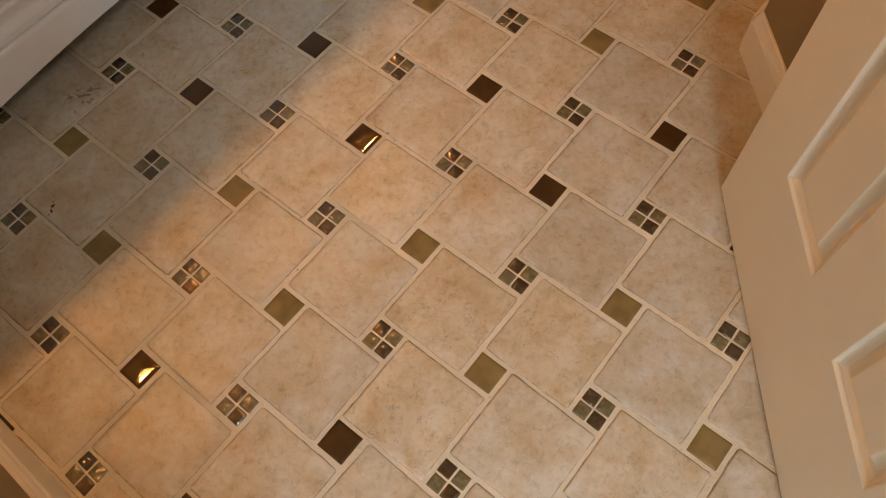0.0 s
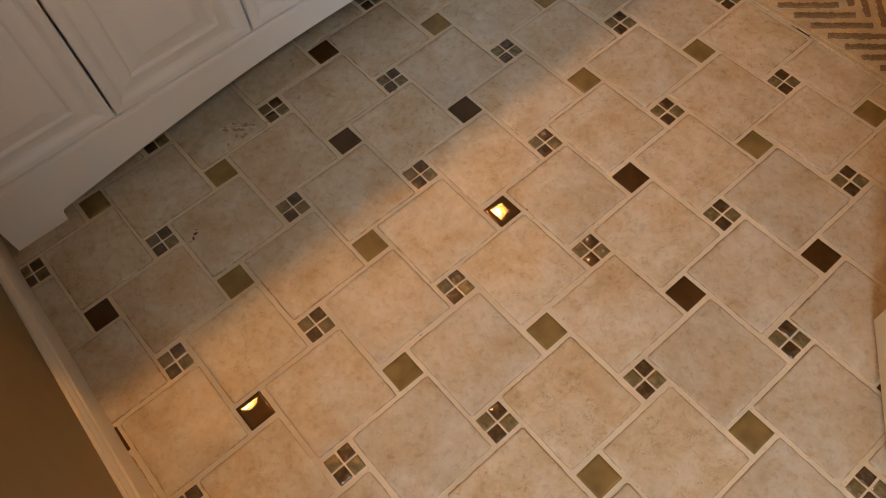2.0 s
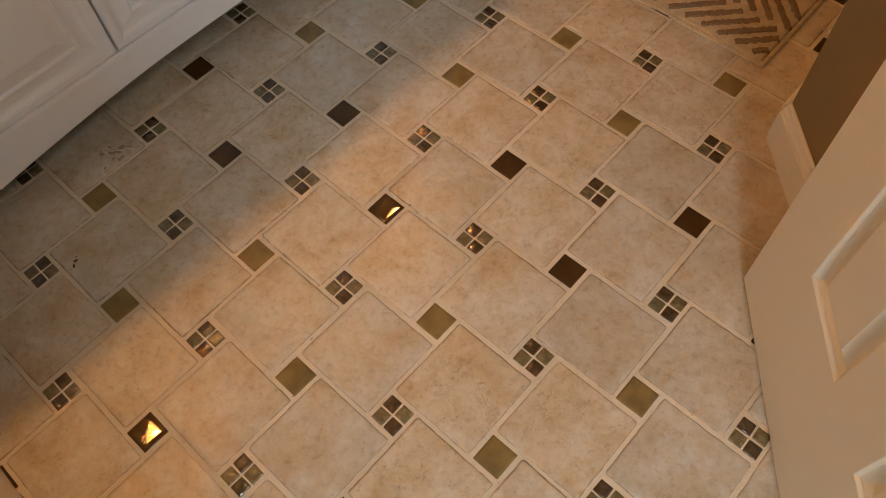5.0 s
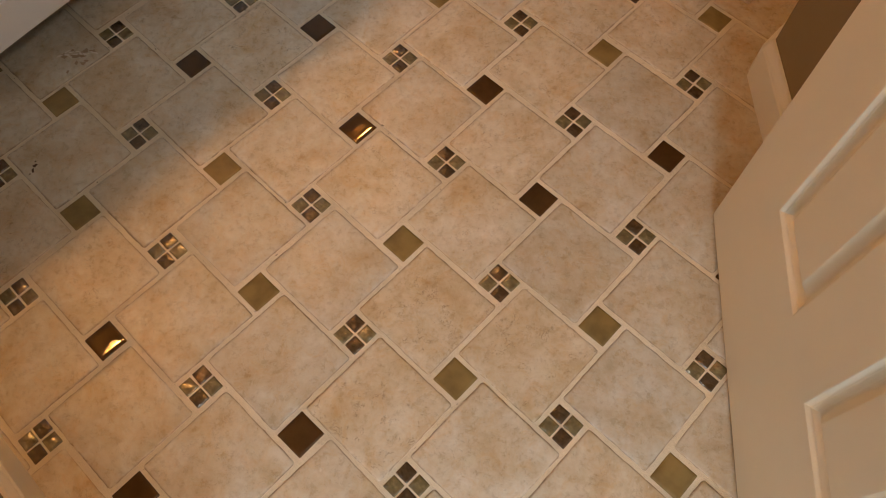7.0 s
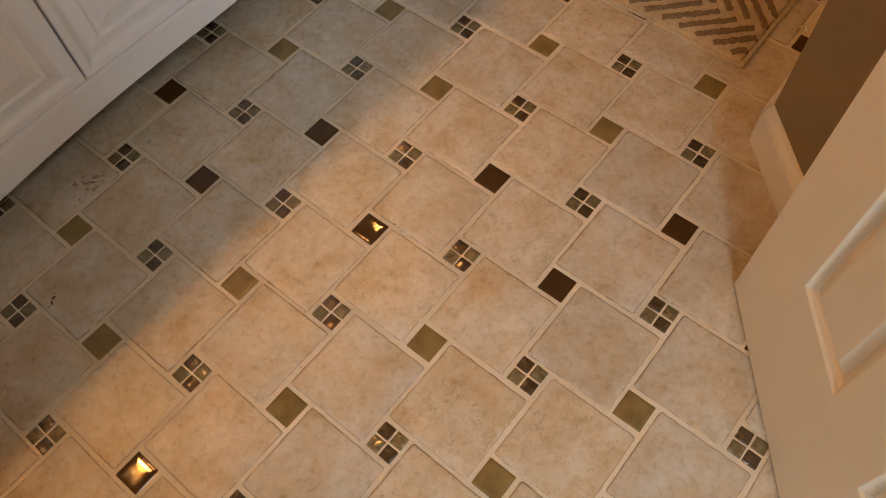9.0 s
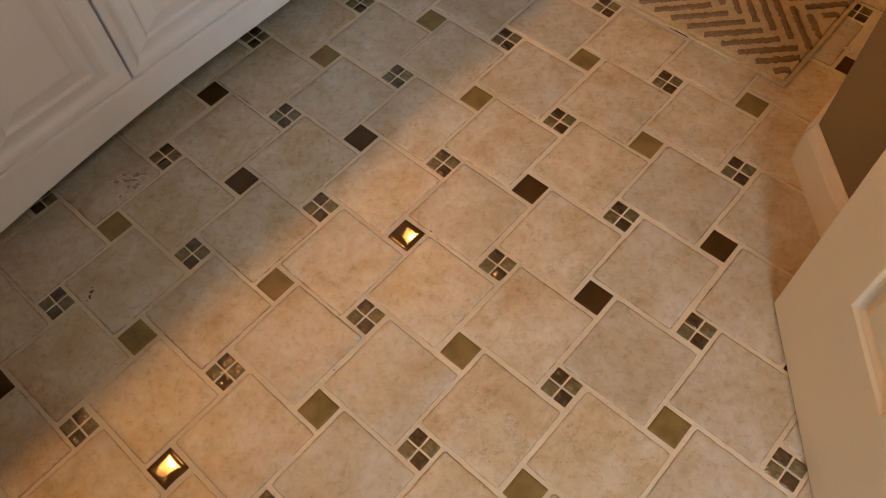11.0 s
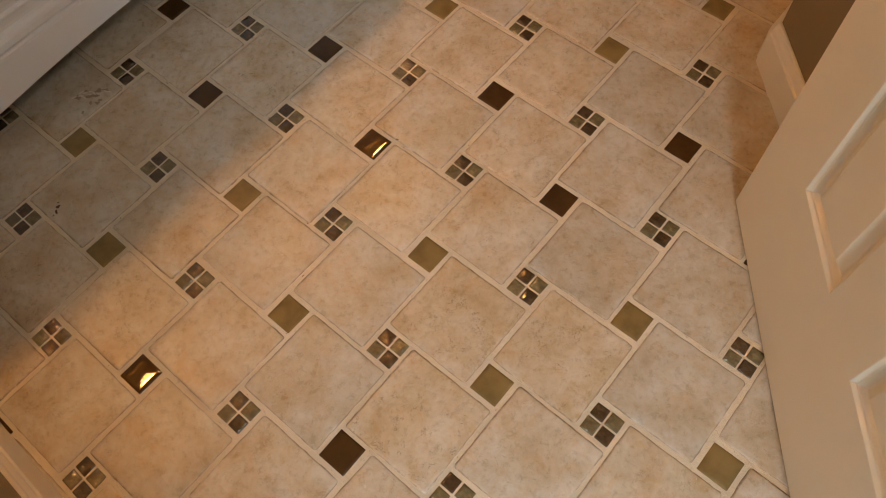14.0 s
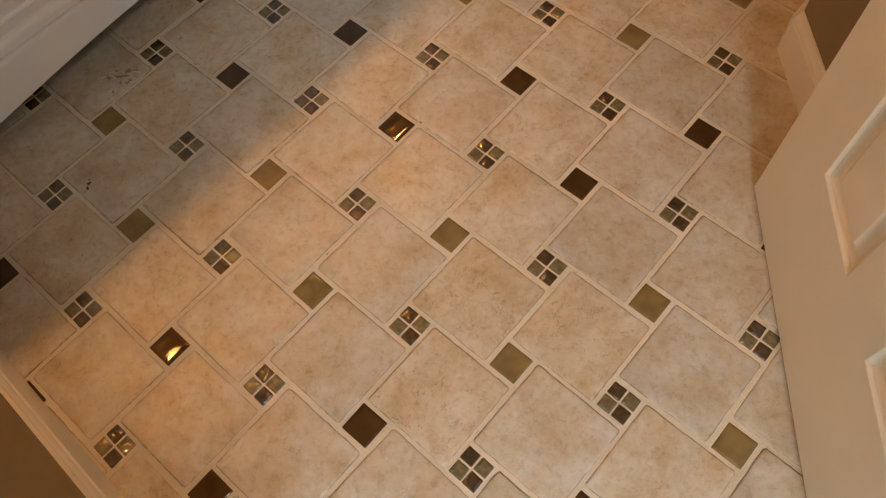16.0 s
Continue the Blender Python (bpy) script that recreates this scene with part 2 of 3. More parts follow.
FRONT = -0.600                   # vanity face


def wall(name, a, b, z0, z1, mat, label, thick=THICK):
    """A straight wall whose room face runs from a to b, the room on its left hand."""
    a, b = Vector((*a, 0)), Vector((*b, 0))
    length, turn = (b - a).length, math.atan2(b.y - a.y, b.x - a.x)
    ob = part(name, box((0, -thick, z0), (length, 0, z1)), mat)
    ob.matrix_world = Matrix.Translation(a) @ Matrix.Rotation(turn, 4, "Z")
    return tagged(ob, label, "wall", kind="structure")


OLIVE_WALL = "plain olive-brown painted wall above white baseboard"

def south(x):
    """The room face of the wall beside the vanity, which is a little out of square."""
    return -1.162 - 0.032 * (x + 0.05)


wall("wall_south", (WALL_BACK - THICK, south(WALL_BACK - THICK)), (0.433, south(0.433)), 0, HEIGHT, WALL_PAINT, OLIVE_WALL)
wall("wall_east", (WALL_RIGHT, CORNER[1] + 0.046), (WALL_RIGHT, WALL_FAR), 0, HEIGHT, WALL_PAINT, OLIVE_WALL)
wall("wall_north", (WALL_RIGHT + THICK, WALL_FAR), (WALL_BACK - THICK, WALL_FAR), 0, HEIGHT, WALL_PAINT, OLIVE_WALL)
wall("wall_west", (WALL_BACK, WALL_FAR), (WALL_BACK, WALL_LEFT), 0, HEIGHT, WALL_PAINT, "plain olive-brown painted wall behind the vanity")
wall("wall_slanting", ENTRY, CORNER, 0, HEIGHT, WALL_PAINT, "olive-brown painted wall slanting behind the open door")

# entry wall with its doorway, at 45 degrees across the corner
E0 = Vector((0.712, -0.891, 0))
ENTRY_M = Matrix.Translation(E0) @ Matrix.Rotation(radians(45), 4, "Z")
bm = box((0.36, -THICK, 0), (1.6, 0, HEIGHT))
box((-1.6, -THICK, 0), (-0.36, 0, HEIGHT), bm=bm)
box((-0.36, -THICK, 2.06), (0.36, 0, HEIGHT), bm=bm)
ob = part("wall_entry", bm, HALL_PAINT)
ob.matrix_world = ENTRY_M
tagged(ob, "pale painted wall with an open doorway", "wall", kind="structure")


def hall_piece(name, bm, mat, label, category):
    o = part(name, bm, mat)
    o.matrix_world = ENTRY_M
    return tagged(o, label, category, kind="structure")


# unseen hall added behind the doorway, its end wall open for the fill lamp
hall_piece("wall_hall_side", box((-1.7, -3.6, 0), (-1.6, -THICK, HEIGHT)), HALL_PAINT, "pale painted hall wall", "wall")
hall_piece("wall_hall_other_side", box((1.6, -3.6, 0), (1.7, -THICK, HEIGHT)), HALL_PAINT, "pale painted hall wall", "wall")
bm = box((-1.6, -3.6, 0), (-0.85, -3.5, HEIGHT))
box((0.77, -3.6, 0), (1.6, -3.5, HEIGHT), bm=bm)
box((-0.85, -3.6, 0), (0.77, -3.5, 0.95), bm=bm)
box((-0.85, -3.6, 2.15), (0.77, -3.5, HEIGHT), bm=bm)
hall_piece("wall_hall_fill_opening", bm, HALL_PAINT, "unseen pale hall wall with an opening added for the fill lamp", "wall")
hall_piece("floor_hall", box((-1.7, -3.6, -0.06), (1.7, -0.15, -0.004)), HALL_FLOOR, "unseen hall floor, kept dark to cut bounced light", "floor")
hall_piece("ceiling_hall", box((-1.7, -3.6, HEIGHT + 0.003), (1.7, -0.005, HEIGHT + 0.08)), CEILING_WHITE, "plain white hall ceiling", "ceiling")
# unseen area lamp, added as cool fill through the doorway
lamp = bpy.data.lights.new("doorway_fill_light", "AREA")
lamp.shape, lamp.size, lamp.size_y, lamp.energy, lamp.color = "RECTANGLE", 1.60, 1.18, DOORWAY_FILL, DOORWAY_FILL_COLOUR
ob = new("doorway_fill_light", lamp)
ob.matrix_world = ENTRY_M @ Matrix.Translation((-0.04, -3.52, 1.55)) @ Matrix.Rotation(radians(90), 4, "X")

bm = bmesh.new()
outline = [(WALL_BACK - 0.1, WALL_LEFT - 0.1), (0.44, WALL_LEFT - 0.1), (1.12, -0.48), (0.5, 0.25), (0.5, WALL_FAR + 0.1), (WALL_BACK - 0.1, WALL_FAR + 0.1)]
low = [bm.verts.new((x, y, HEIGHT)) for x, y in outline]
high = [bm.verts.new((x, y, HEIGHT + 0.08)) for x, y in outline]
bm.faces.new(low[::-1])
bm.faces.new(high)
for k in range(6):
    bm.faces.new((low[k], low[(k + 1) % 6], high[(k + 1) % 6], high[k]))
tagged(part("ceiling", bm, CEILING_WHITE), "plain white painted bathroom ceiling", "ceiling", kind="structure")

# unseen fill lamp added under the hall ceiling, just outside the doorway
DIFFUSER = material("fill_lamp_glow", (0.9, 0.9, 0.9), 0.5)[0]
_b = DIFFUSER.node_tree.nodes["Principled BSDF"]
_b.inputs["Emission Color"].default_value = (*ADDED_LAMP_COLOUR, 1)
_b.inputs["Emission Strength"].default_value = ADDED_LAMP
fill_lamp = thing("added_fill_lamp", "round unseen fill lamp added under the hall ceiling", "lamp", m=ENTRY_M @ Matrix.Translation((0.12, -0.72, HEIGHT + 0.003)))
part("rim", lathe([(0.20, -0.001), (0.215, -0.004), (0.215, -0.030), (0.205, -0.034), (0.196, -0.030), (0.196, -0.001)], 40), METAL, fill_lamp, "nickel rim", True)
part("diffuser", lathe([(0.195, -0.002), (0.195, -0.028), (0.16, -0.045), (0.09, -0.056), (0.001, -0.060)], 40), DIFFUSER, fill_lamp, "glowing disc of the added fill lamp", True)

# ---- baseboards ----
BOARD = [(0, 0), (0.015, 0), (0.015, 0.076), (0.0142, 0.079), (0.0115, 0.081), (0.0108, 0.086), (0.0085, 0.091), (0.0065, 0.094), (0.0055, 0.099), (0.003, 0.101), (0, 0.101)]


def baseboard(a, b, label):
    a, b = Vector((*a, 0.002)), Vector((*b, 0.002))
    ob = part("baseboard", extrude_profile(BOARD, (b - a).length), TRIM_WHITE)
    ob.matrix_world = Matrix.Translation(a) @ Matrix.Rotation(math.atan2(b.y - a.y, b.x - a.x), 4, "Z")
    return tagged(ob, label, "baseboard", kind="structure")


baseboard((WALL_BACK, south(WALL_BACK)), (0.36, south(0.36)), "white moulded baseboard along the wall beside the vanity")
baseboard(ENTRY, CORNER, "white moulded baseboard on the slanting wall behind the door")
baseboard((WALL_RIGHT, CORNER[1]), (WALL_RIGHT, WALL_FAR), "white moulded baseboard past the wall corner")

# ---- vanity ----
Y0, Y1 = -1.113, 0.375
GAPS = [-0.828, -0.528, -0.229, 0.070]
vanity = thing("vanity_cabinet", "white lacquered vanity cabinet with raised-panel doors and arched base", "cabinet", m=pose(0, 0, 0))
part("body", box((WALL_BACK + 0.004, Y0 + 0.002, 0.158), (FRONT - 0.080, Y1 - 0.002, 0.838)), VANITY_WHITE, vanity)
part("bottom_panel", box((WALL_BACK + 0.004, Y0 + 0.02, 0.120), (FRONT - 0.024, Y1 - 0.02, 0.156)), VANITY_WHITE, vanity)


def apron_low(y):
    """Height of the base rail's lower edge: a foot, a small notch, then a long flat arch."""
    if y < -1.010:
        return 0.0
    t = min(1.0, max(0.0, (y + 1.004) / 0.62))
    return 0.030 + 0.052 * math.sin(t * math.pi / 2)


bm = bmesh.new()
ys = [Y0, -1.03, -1.0101, -1.0099, -1.0075, -1.004] + [-1.0 + 0.02 * k for k in range(1, 68)] + [Y1]
zs = [0.0, 0.0, 0.002, 0.012, 0.024, 0.030] + [apron_low(y) for y in ys[6:]]
XB, XF = FRONT - 0.022, FRONT
rings = []
for y, z in zip(ys, zs):
    prof = [(XB, z), (XF - 0.002, z), (XF, z + 0.002), (XF, 0.1425), (XF - 0.0012, 0.1465), (XF - 0.005, 0.1490), (XB, 0.1490)]
    rings.append([bm.verts.new((x, y, h)) for x, h in prof])
for a, b in zip(rings, rings[1:]):
    for k in range(7):
        bm.faces.new((a[k], a[(k + 1) % 7], b[(k + 1) % 7], b[k]))
bm.faces.new(rings[0])
bm.faces.new(rings[-1])
part("base_rail", bm, VANITY_WHITE, vanity)
# added black board that paints in the shade behind the base rail
part("toe_shade", box((FRONT - 0.115, Y0 + 0.019, 0.0025), (FRONT - 0.100, Y1 - 0.002, 0.119)), BLACK, vanity, "added black board standing for the shade under the vanity")
part("side_foot", box((WALL_BACK + 0.004, Y0, 0), (XB - 0.001, Y0 + 0.018, 0.1485), 0.001), VANITY_WHITE, vanity)

DOOR_STEPS = [(0.0, -0.019), (0.0, -0.003), (0.001, -0.001), (0.003, 0.0), (0.014, 0.0), (0.019, -0.0018), (0.025, -0.0058), (0.030, -0.0075), (0.036, -0.0070),
              (0.048, -0.0034), (0.053, -0.0012), (0.056, -0.0010), (0.0585, -0.0028), (0.061, -0.0058), (0.066, -0.0056), (0.084, -0.0008), (0.090, 0.0014), (0.094, 0.0020)]


def cabinet_door(y0, y1):
    """A door frame with a moulded rim, and the raised panel held in it."""
    def stand(bm):
        for v in bm.verts:
            v.co = Vector((FRONT - 0.008 + v.co.z, v.co.x, v.co.y))
        return bm
    rect, cut = (y0, 0.1493, y1, 0.805), 13
    bm = bmesh.new()
    first = nested(bm, rect, DOOR_STEPS[:cut + 1], False)
    bm.faces.new(first[::-1])
    leaf = part("door", stand(bm), VANITY_WHITE, vanity)
    bm = bmesh.new()
    nested(bm, rect, DOOR_STEPS[cut:])
    part("raised_panel", stand(bm), VANITY_WHITE, leaf)
    return leaf


edges = [Y0 + 0.006] + GAPS + [Y1 - 0.006]
for a, b in zip(edges, edges[1:]):
    cabinet_door(a + 0.0021, b - 0.0021)

counter = part("countertop", box((WALL_BACK + 0.003, WALL_LEFT + 0.003, 0.838), (-0.556, Y1 + 0.02, 0.868), 0.004), COUNTER)
tagged(counter, "pale stone countertop lying on the white vanity", "countertop")

# wall lamps over the vanity
def wall_lamp(y):
    lampo = thing("wall_lamp", "glowing frosted globe lamp on a nickel arm above the vanity", "lamp", "lamps above the vanity", m=pose(WALL_BACK, y, 1.95))
    part("back_plate", box((0.001, -0.05, 0.05), (0.018, 0.05, 0.16), 0.006), METAL, lampo)
    part("arm", box((0.018, -0.009, 0.098), (0.152, 0.009, 0.116), 0.004), METAL, lampo)
    prof = [(0.038 * math.sin(math.pi * k / 12) + 0.0005, -0.038 * math.cos(math.pi * k / 12)) for k in range(13)]
    g = part("globe", lathe(prof, 24), GLOBE, lampo, "glowing frosted glass globe", True)
    g.location = (0.15, 0, 0)
    bell = [(0.012, 0.104), (0.014, 0.071), (0.022, 0.068), (0.046, 0.053), (0.065, 0.031), (0.077, 0.005), (0.086, -0.013), (0.083, -0.015), (0.074, 0.004), (0.062, 0.029), (0.043, 0.051), (0.020, 0.065), (0.011, 0.068)]
    cap = part("shade", lathe(bell, 32), SHADE, lampo, "glowing amber glass bell shade open below", True)
    cap.location = (0.15, 0, 0)
    return lampo


for y in (-1.05, -0.295, 0.40):
    wall_lamp(y)

# ---- the open door ----
HINGE = Vector((0.9472, -0.6148, 0.0))
DOOR_EDGE = Vector((0.5225, -0.0955, 0.0))
DW, DH, DT = (HINGE - DOOR_EDGE).length, 2.03, 0.035
u = (HINGE - DOOR_EDGE).normalized()
# local x runs from the latch edge to the hinge, y out of the face towards the room, z up
nrm = Vector((u.y, -u.x, 0))
if nrm.dot(Vector((-1, -1, 0))) < 0:
    nrm = -nrm
DOOR_M = Matrix(((u.x, nrm.x, 0, DOOR_EDGE.x), (u.y, nrm.y, 0, DOOR_EDGE.y), (0, 0, 1, 0.012), (0, 0, 0, 1)))
door = thing("panel_door", "white painted six-panel door standing open against the wall", "door", m=None)
door.matrix_world = DOOR_M
S0, S1, S2, S3 = 0.125, 0.279, 0.390, 0.545
ROWS = [(0.243, 0.82), (0.98, 1.55), (1.64, 1.90)]
PANEL = [(0.0, 0.0), (0.0015, -0.0005), (0.0045, -0.0036), (0.0060, -0.0048), (0.0075, -0.0053), (0.0085, -0.0060), (0.0110, -0.0090), (0.0135, -0.0112),
         (0.0160, -0.0120), (0.0185, -0.0118), (0.0205, -0.0108), (0.031, -0.0030), (0.033, -0.0018), (0.036, -0.0016)]
cols = [0.0, S0, S1, S2, S3, DW]
rows = [0.0] + [z for r in ROWS for z in r] + [DH]
bm = bmesh.new()
grid = [[bm.verts.new((x, z, 0)) for z in rows] for x in cols]
for i in range(len(cols) - 1):
    for j in range(len(rows) - 1):
        if not (i in (1, 3) and j in (1, 3, 5)):
            bm.faces.new((grid[i][j], grid[i + 1][j], grid[i + 1][j + 1], grid[i][j + 1]))
bmesh.ops.remove_doubles(bm, verts=bm.verts, dist=1e-5)
outer = lambda e: all(v.co.x in (cols[0], cols[-1]) or v.co.y in (rows[0], rows[-1]) for v in e.verts)
for v in bm.verts:
    v.co.x, v.co.y = min(cols, key=lambda c: abs(c - v.co.x)), min(rows, key=lambda r: abs(r - v.co.y))
rim = [e for e in bm.edges if e.is_boundary and outer(e)]
out = bmesh.ops.extrude_edge_only(bm, edges=rim)
back = [v for v in out["geom"] if isinstance(v, bmesh.types.BMVert)]
for v in back:
    v.co.z -= DT
back = sorted(back, key=lambda v: math.atan2(v.co.y - DH / 2, v.co.x - DW / 2))
bm.faces.new(back)
for v in bm.verts:
    v.co = Vector((v.co.x, v.co.z, v.co.y))
leaf = part("leaf", bm, DOOR_WHITE, door)
for i in (1, 3):
    for j in (1, 3, 5):
        bm = bmesh.new()
        nested(bm, (cols[i], rows[j], cols[i + 1], rows[j + 1]), PANEL)
        for v in bm.verts:
            v.co = Vector((v.co.x, v.co.z, v.co.y))
        part("raised_panel", bm, DOOR_WHITE, leaf)
for z in (0.25, 1.02, 1.80):
    hb = box((DW - 0.002, -0.028, z), (DW + 0.006, -0.004, z + 0.09), 0.002)
    part("hinge", hb, METAL, door)

# ---- rug ----
RX0, RX1, RY0, RY1 = -0.35, 0.298, 0.350, 1.25
rug = thing("bath_rug", "cream woven bath rug with taupe raised chevron bars", "rug", m=pose(0, 0, 0.0008))

def rough_sheet(name, corners, nu, nv, thick, amp, scale, seed, mat, parent, ragged=0.0, crown=0.0, lift=0.003):
    """A cushion between four corners with an uneven, tufted top and soft sides."""
    p = [Vector((*c, 0)) for c in corners]
    verts, faces = [], []
    for j in range(nv + 1):
        for i in range(nu + 1):
            fu, fv = i / nu, j / nv
            q = p[0].lerp(p[1], fu).lerp(p[3].lerp(p[2], fu), fv)
            if ragged:
                q += Vector((noise.noise((q.x * 160, q.y * 160, seed)), noise.noise((q.x * 160, q.y * 160, seed + 9)), 0)) * ragged
            side = i in (0, nu) or j in (0, nv)
            rise = crown * (1 - (2 * fv - 1) ** 4)
            z = lift + (0 if side else thick + rise + amp * noise.noise((q.x * scale, q.y * scale, seed)))
            verts.append((q.x, q.y, z))
    for j in range(nv):
        for i in range(nu):
            k = j * (nu + 1) + i
            faces.append((k, k + 1, k + nu + 2, k + nu + 1))
    rimv = [i for i in range(nu + 1)] + [j * (nu + 1) + nu for j in range(1, nv + 1)] + [nv * (nu + 1) + i for i in range(nu - 1, -1, -1)] + [j * (nu + 1) for j in range(nv - 1, 0, -1)]
    faces.append(tuple(rimv[::-1]))
    me = bpy.data.meshes.new(name)
    me.from_pydata(verts, [], faces)
    me.materials.append(mat)
    for f in me.polygons:
        f.use_smooth = len(f.vertices) == 4
    return part(name, me, mat, parent)


IN = 0.010
rough_sheet("woven_top", ((RX0 + IN, RY0 + IN), (RX1 - IN, RY0 + IN), (RX1 - IN, RY1 - IN), (RX0 + IN, RY1 - IN)), 150, 190, 0.0055, 0.0022, 150, 3, CREAM, rug)
# the near edge stands off the tiles for a hand's width
for x0, x1, lift in ((RX0, 0.020, 0.0), (0.0202, 0.0398, 0.0022), (0.040, 0.070, 0.0040), (0.0702, 0.0898, 0.0022), (0.090, RX1, 0.0)):
    part("binding", box((x0, RY0, 0.0028 + lift), (x1, RY0 + IN + 0.001, 0.0085 + lift), 0.0022), BINDING, rug)
for lo, hi in (((RX0, RY1 - IN - 0.001), (RX1, RY1)), ((RX0, RY0 + IN), (RX0 + IN, RY1 - IN)), ((RX1 - IN, RY0 + IN), (RX1, RY1 - IN))):
    part("binding", box((*lo, 0.0028), (*hi, 0.0085), 0.0025), BINDING, rug)


def bar(cx, cy, lean, y0, y1):
    """One raised bar of the chevron, cut off at the rug's border."""
    x_of = lambda y: cx + (y - cy) * lean
    lim0, lim1 = RX0 + 0.014, RX1 - 0.013
    ya, yb = y0, y1
    for lim in (lim0, lim1):
        yc = cy + (lim - cx) / lean
        if lim == lim0:
            if lean > 0:
                ya = max(ya, yc)
            else:
                yb = min(yb, yc)
        elif lean > 0:
            yb = min(yb, yc)
        else:
            ya = max(ya, yc)
    if yb - ya < 0.012:
        return
    w = 0.0078
    ox, oy = -w * 0.7071 * lean, w * 0.7071
    a, b = (x_of(ya), ya), (x_of(yb), yb)
    n_u = max(5, int((yb - ya) / 0.0028))
    cs = ((a[0] - ox, a[1] - oy), (b[0] - ox, b[1] - oy), (b[0] + ox, b[1] + oy), (a[0] + ox, a[1] + oy))
    rough_sheet("raised_bar", cs, n_u, 8, 0.0060, 0.0024, 330, cx * 50 + cy, TAUPE, rug, 0.0034, 0.0030, 0.004)


for band in range(9):
    y0 = 0.372 + 0.1025 * band
    y1, lean = y0 + 0.090, 1 if band % 2 == 0 else -1
    mid = (y0 + y1) / 2
    first = (0.059, 0.2395, 0.262)[band] if band < 3 else (0.059 if lean > 0 else 0.2395)
    for k in range(-16, 10):
        bar(first + 0.0406 * k, mid, lean, y0, y1)

# ---- floor ----
S, L = 0.0582, 0.1672
floor = part("floor", box((WALL_BACK - 0.1, WALL_LEFT - 0.1, -0.06), (1.15, WALL_FAR + 0.1, 0.0015)), GROUT)
tagged(floor, "bathroom floor of beige ceramic tiles with small glass inserts in pale grout", "floor", kind="structure")


def tile_mesh(name, half, corner, rings, mat, wobble, seed, steps=1):
    """A square tile: rounded corners, sides cut into steps, and rings of (inset, height) from the foot up to the middle."""
    rand = random.Random(seed)
    pts = []
    for k, (sx, sy) in enumerate(((1, 1), (-1, 1), (-1, -1), (1, -1))):
        for a in (0, 45, 90):
            ang = radians(90 * k + a)
            pts.append((sx * (half - corner) + corner * math.cos(ang), sy * (half - corner) + corner * math.sin(ang)))
        for j in range(1, steps):
            q = (half - corner) * (1 - 2 * j / steps)
            pts.append(((q, half), (-half, q), (-q, -half), (half, -q))[k])
    pts = [(x + rand.uniform(-wobble, wobble), y + rand.uniform(-wobble, wobble)) for x, y in pts]
    verts, faces, k = [], [], len(pts)
    for inset, z in rings:
        verts += [(x * (1 - inset / half), y * (1 - inset / half), z) for x, y in pts]
    for r in range(len(rings) - 1):
        for i in range(k):
            faces.append((r * k + i, r * k + (i + 1) % k, (r + 1) * k + (i + 1) % k, (r + 1) * k + i))
    faces.append(tuple(range((len(rings) - 1) * k, len(rings) * k)))
    me = bpy.data.meshes.new(name)
    me.from_pydata(verts, [], faces)
    me.materials.append(mat)
    for p in me.polygons:
        p.use_smooth = True
    return me


CERAMIC = [(0.0, -0.004), (0.0, 0.0005), (0.0007, 0.0014), (0.0017, 0.0022), (0.0030, 0.0028), (0.0046, 0.0031), (0.008, 0.0033), (0.014, 0.0034)]
BIG = [tile_mesh("ceramic_tile", 0.0806, 0.0048, CERAMIC, TILE, 0.0006, k, 16) for k in range(8)]
GLASS = [(0.0, -0.004), (0.0, 0.0013), (0.0010, 0.0021), (0.0030, 0.0028), (0.0048, 0.00318), (0.0062, 0.00326), (0.011, 0.00332), (0.017, 0.00335), (0.022, 0.00336)]
OLIVE_ME = tile_mesh("olive_glass_tile", 0.0253, 0.0012, GLASS, OLIVE, 0, 1, 7)
BROWN_ME = tile_mesh("brown_glass_tile", 0.0253, 0.0012, GLASS, BROWN, 0, 2, 7)
CHIP = [(0.0, -0.004), (0.0, 0.0015), (0.0008, 0.0024), (0.0022, 0.0030), (0.0045, 0.00335), (0.0075, 0.0035), (0.0100, 0.00354)]
CHIP_O = tile_mesh("crackle_chip", 0.0117, 0.001, CHIP, OLIVE_CRACKLE, 0.0003, 3)
CHIP_B = tile_mesh("crackle_chip", 0.0117, 0.001, CHIP, BROWN_CRACKLE, 0.0003, 4)


def warped(x, y):
    """Moves a floor point off the regular grid to cancel a camera fit error."""
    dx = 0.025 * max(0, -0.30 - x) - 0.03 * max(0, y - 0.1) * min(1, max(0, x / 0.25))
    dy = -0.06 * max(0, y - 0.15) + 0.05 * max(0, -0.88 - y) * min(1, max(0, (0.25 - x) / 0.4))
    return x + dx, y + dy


def inside(x, y, r):
    if x < WALL_BACK + r or y < south(x) - (0.03 if r == 0 else 0.090) or y > 1.15 or x > 0.94:
        return False
    if y > CORNER[1] - 0.05 and x > WALL_RIGHT + 0.03:
        return False
    return (y > CORNER[1] or x + y < 0.667) and x - y < 1.573


rng = random.Random(7)


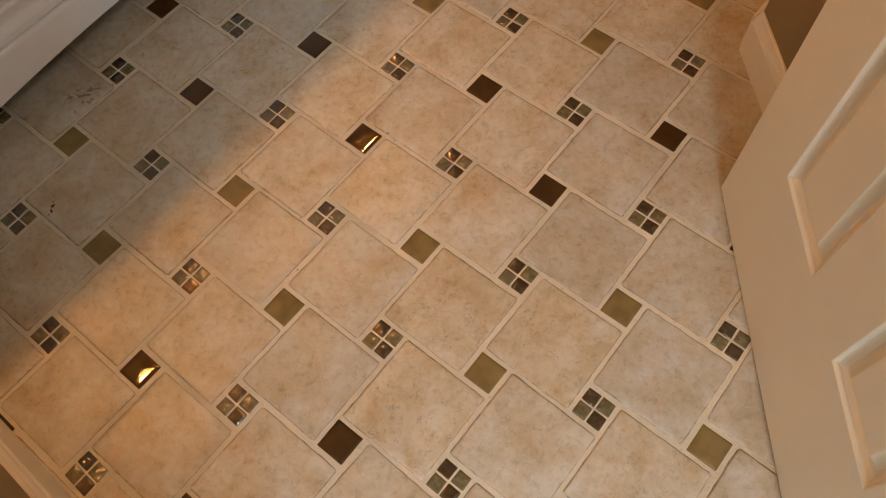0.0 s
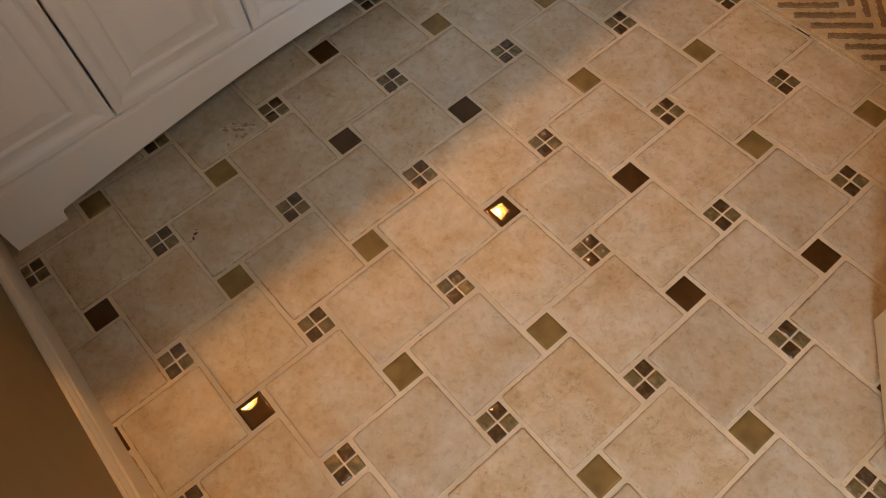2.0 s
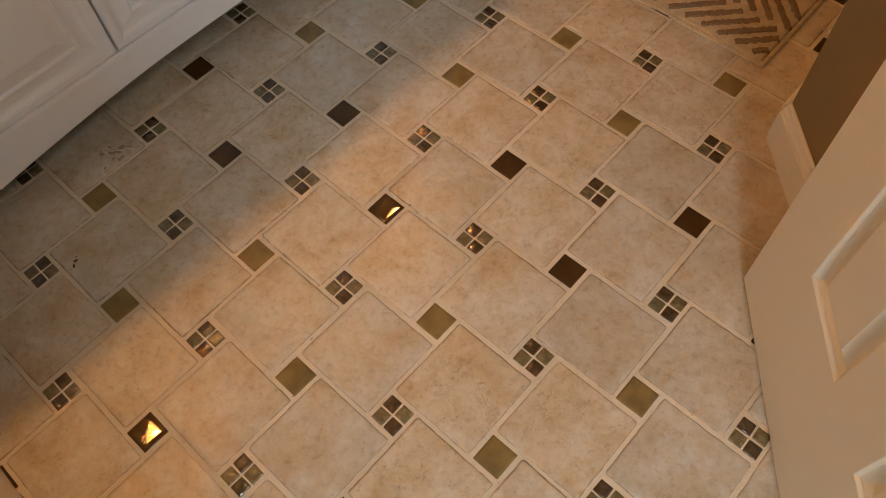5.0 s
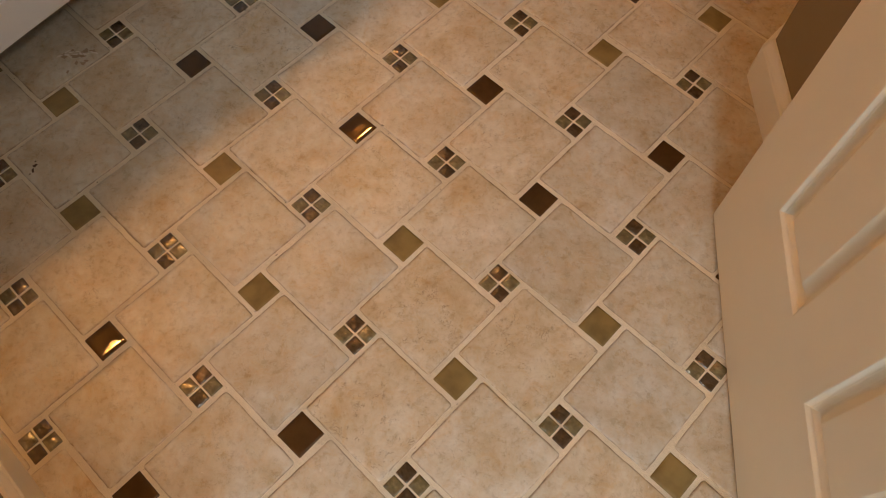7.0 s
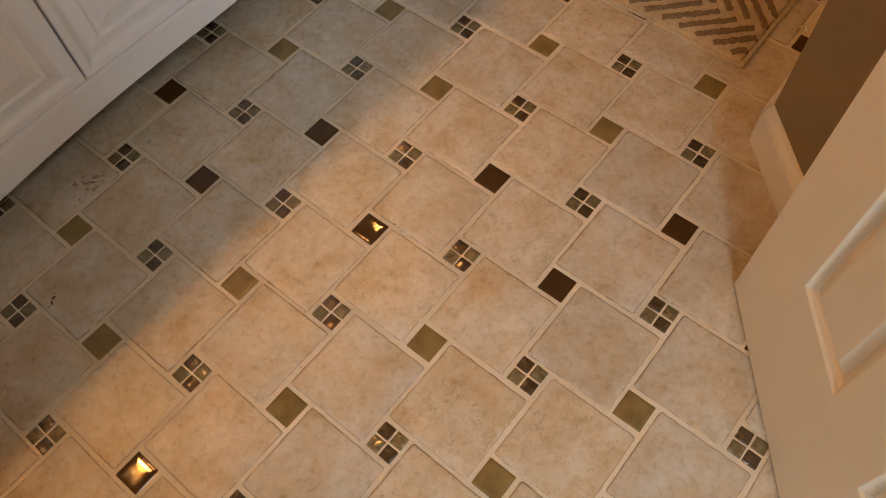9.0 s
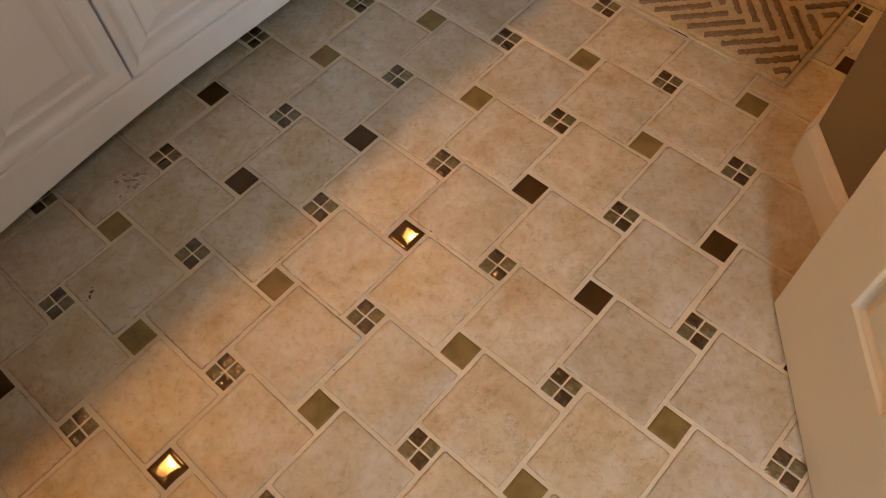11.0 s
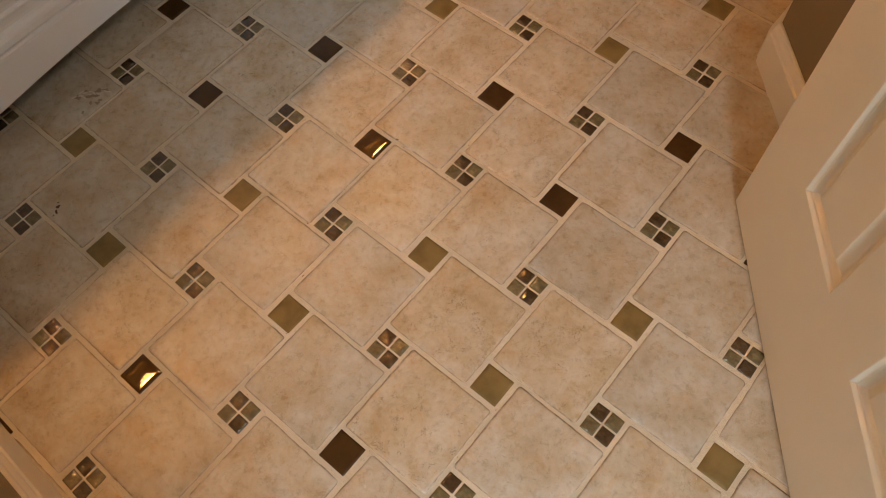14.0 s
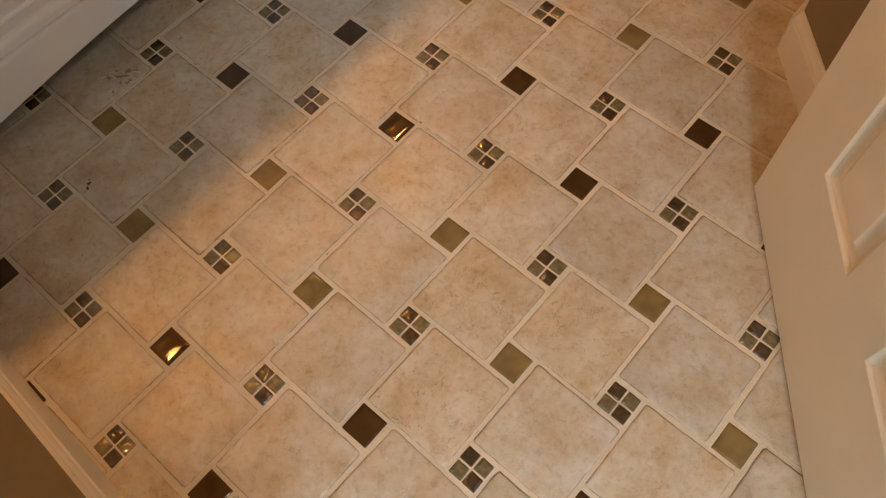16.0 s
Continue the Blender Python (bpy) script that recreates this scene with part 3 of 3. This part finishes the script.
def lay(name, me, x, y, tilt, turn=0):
    """Lays a piece on the floor, shrunk where the warp draws rows in."""
    (xa, ya), (xb, yb), (xc, yc) = warped(x, y), warped(x + 0.02, y), warped(x, y + 0.02)
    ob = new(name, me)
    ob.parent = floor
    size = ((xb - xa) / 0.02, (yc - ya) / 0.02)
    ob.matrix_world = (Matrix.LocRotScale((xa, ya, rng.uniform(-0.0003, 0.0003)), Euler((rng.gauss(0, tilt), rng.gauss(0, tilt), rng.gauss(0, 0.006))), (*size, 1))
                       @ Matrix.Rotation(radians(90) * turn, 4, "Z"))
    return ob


for r in range(-14, 10):
    for c in range(-12, 9):
        x, y = c * L + r * S, c * S - r * L
        if inside(x, y, 0.0):
            jx, jy = x + rng.uniform(-0.001, 0.001), y + rng.uniform(-0.001, 0.001)
            if (r + c) % 2:
                olive = r % 4 in (0, 3)
                lay("olive_glass_tile" if olive else "brown_glass_tile", OLIVE_ME if olive else BROWN_ME, jx, jy, 0.004)
            else:
                for sx, sy in ((-1, 1), (1, -1), (1, 1), (-1, -1)):
                    lay("glass_chip", CHIP_B if sx * sy < 0 else CHIP_O, jx + sx * 0.0132, jy + sy * 0.0132, 0.03)
        bx, by = x + (L + S) / 2, y + (S - L) / 2
        if inside(bx, by, -0.08):
            lay("ceramic_tile", BIG[rng.randrange(8)], bx + rng.gauss(0, 0.0008), by + rng.gauss(0, 0.0008), 0.004, rng.randrange(4))

# ---- small marks and litter ----
def flake(name, points, mat, z, parent, label):
    bm = bmesh.new()
    for ring in points:
        low = [bm.verts.new((x, y, z)) for x, y in ring]
        high = [bm.verts.new((x, y, z + 0.0004)) for x, y in ring]
        bm.faces.new(low[::-1])
        bm.faces.new(high)
        for k in range(len(ring)):
            j = (k + 1) % len(ring)
            bm.faces.new((low[k], low[j], high[j], high[k]))
    return part(name, bm, mat, parent, label)


def shard(cx, cy, size, seed, stretch=1.0, turn=0.0):
    rnd = random.Random(seed)
    out = []
    for k in range(9):
        a, q = 2 * math.pi * k / 9, size * rnd.uniform(0.35, 1.0)
        x, y = q * math.cos(a) * stretch, q * math.sin(a)
        out.append((cx + x * math.cos(turn) - y * math.sin(turn), cy + x * math.sin(turn) + y * math.cos(turn)))
    return out


CHIPPED = material("bare_clay", (0.085, 0.05, 0.03), 0.9)[0]
TOP = 0.0041
flake("chipped_spot", [shard(-0.402, -0.845, 0.0042, 1, 1.6, 0.9), shard(-0.396, -0.853, 0.0040, 2, 1.3, -0.6), shard(-0.3935, -0.861, 0.0022, 3), shard(-0.409, -0.839, 0.0018, 4, 1.5, 0.4)],
      CHIPPED, TOP, floor, "brown chipped glaze")
marks = random.Random(31)
STAIN = material("brown_stain", (0.36, 0.27, 0.18), 0.5)[0]
flake("stain", [shard(-0.556 + marks.gauss(0, 0.014), -0.645 + marks.gauss(0, 0.016), marks.uniform(0.003, 0.007), 60 + k, 1.7, marks.uniform(0, 3)) for k in range(14)],
      STAIN, TOP - 0.0002, floor, "brown smeared stain")
# scuffed streaks; the smear's glossy reflection is painted in as whitish colour
flake("shiny_scuff", [shard(-0.574 + 0.0029 * k + marks.gauss(0, 0.004), -0.672 + 0.0038 * k + marks.gauss(0, 0.004), marks.uniform(0.0014, 0.0030), 20 + k, 3.4, 0.9 + marks.gauss(0, 0.45)) for k in range(15)],
      SCUFF_SHINE, TOP + 0.0003, floor, "whitish scuff streaks with their shine painted in")
for x, y, q in ((-0.021, -0.358, 0.0024), (0.086, 0.129, 0.0017)):
    flake("pinhole", [shard(x, y, q, int(1000 * q), 1.1)], BLACK, TOP, floor, "dark pinhole")
bm = bmesh.new()
rings = []
for k in range(9):
    a = radians(-30 + 26 * k)
    cx, cy, cz = 0.346 + 0.0065 * math.cos(a), 0.522 + 0.006 * math.sin(a), 0.0040 + 0.0035 * math.sin(radians(20 * k))
    rings.append([bm.verts.new((cx + dx, cy + dx * 0.4, cz + dz)) for dx, dz in ((-0.0028, 0.0), (0.0028, 0.001), (0.0028, 0.0018), (-0.0028, 0.0008))])
for a, b in zip(rings, rings[1:]):
    for k in range(4):
        bm.faces.new((a[k], a[(k + 1) % 4], b[(k + 1) % 4], b[k]))
bm.faces.new(rings[0])
bm.faces.new(rings[-1])
scrap = part("plastic_scrap", bm, PLASTIC, None, "", True)
scrap.location.z = 0.0008
tagged(scrap, "small curled white plastic scrap lying on the floor tiles", "litter")
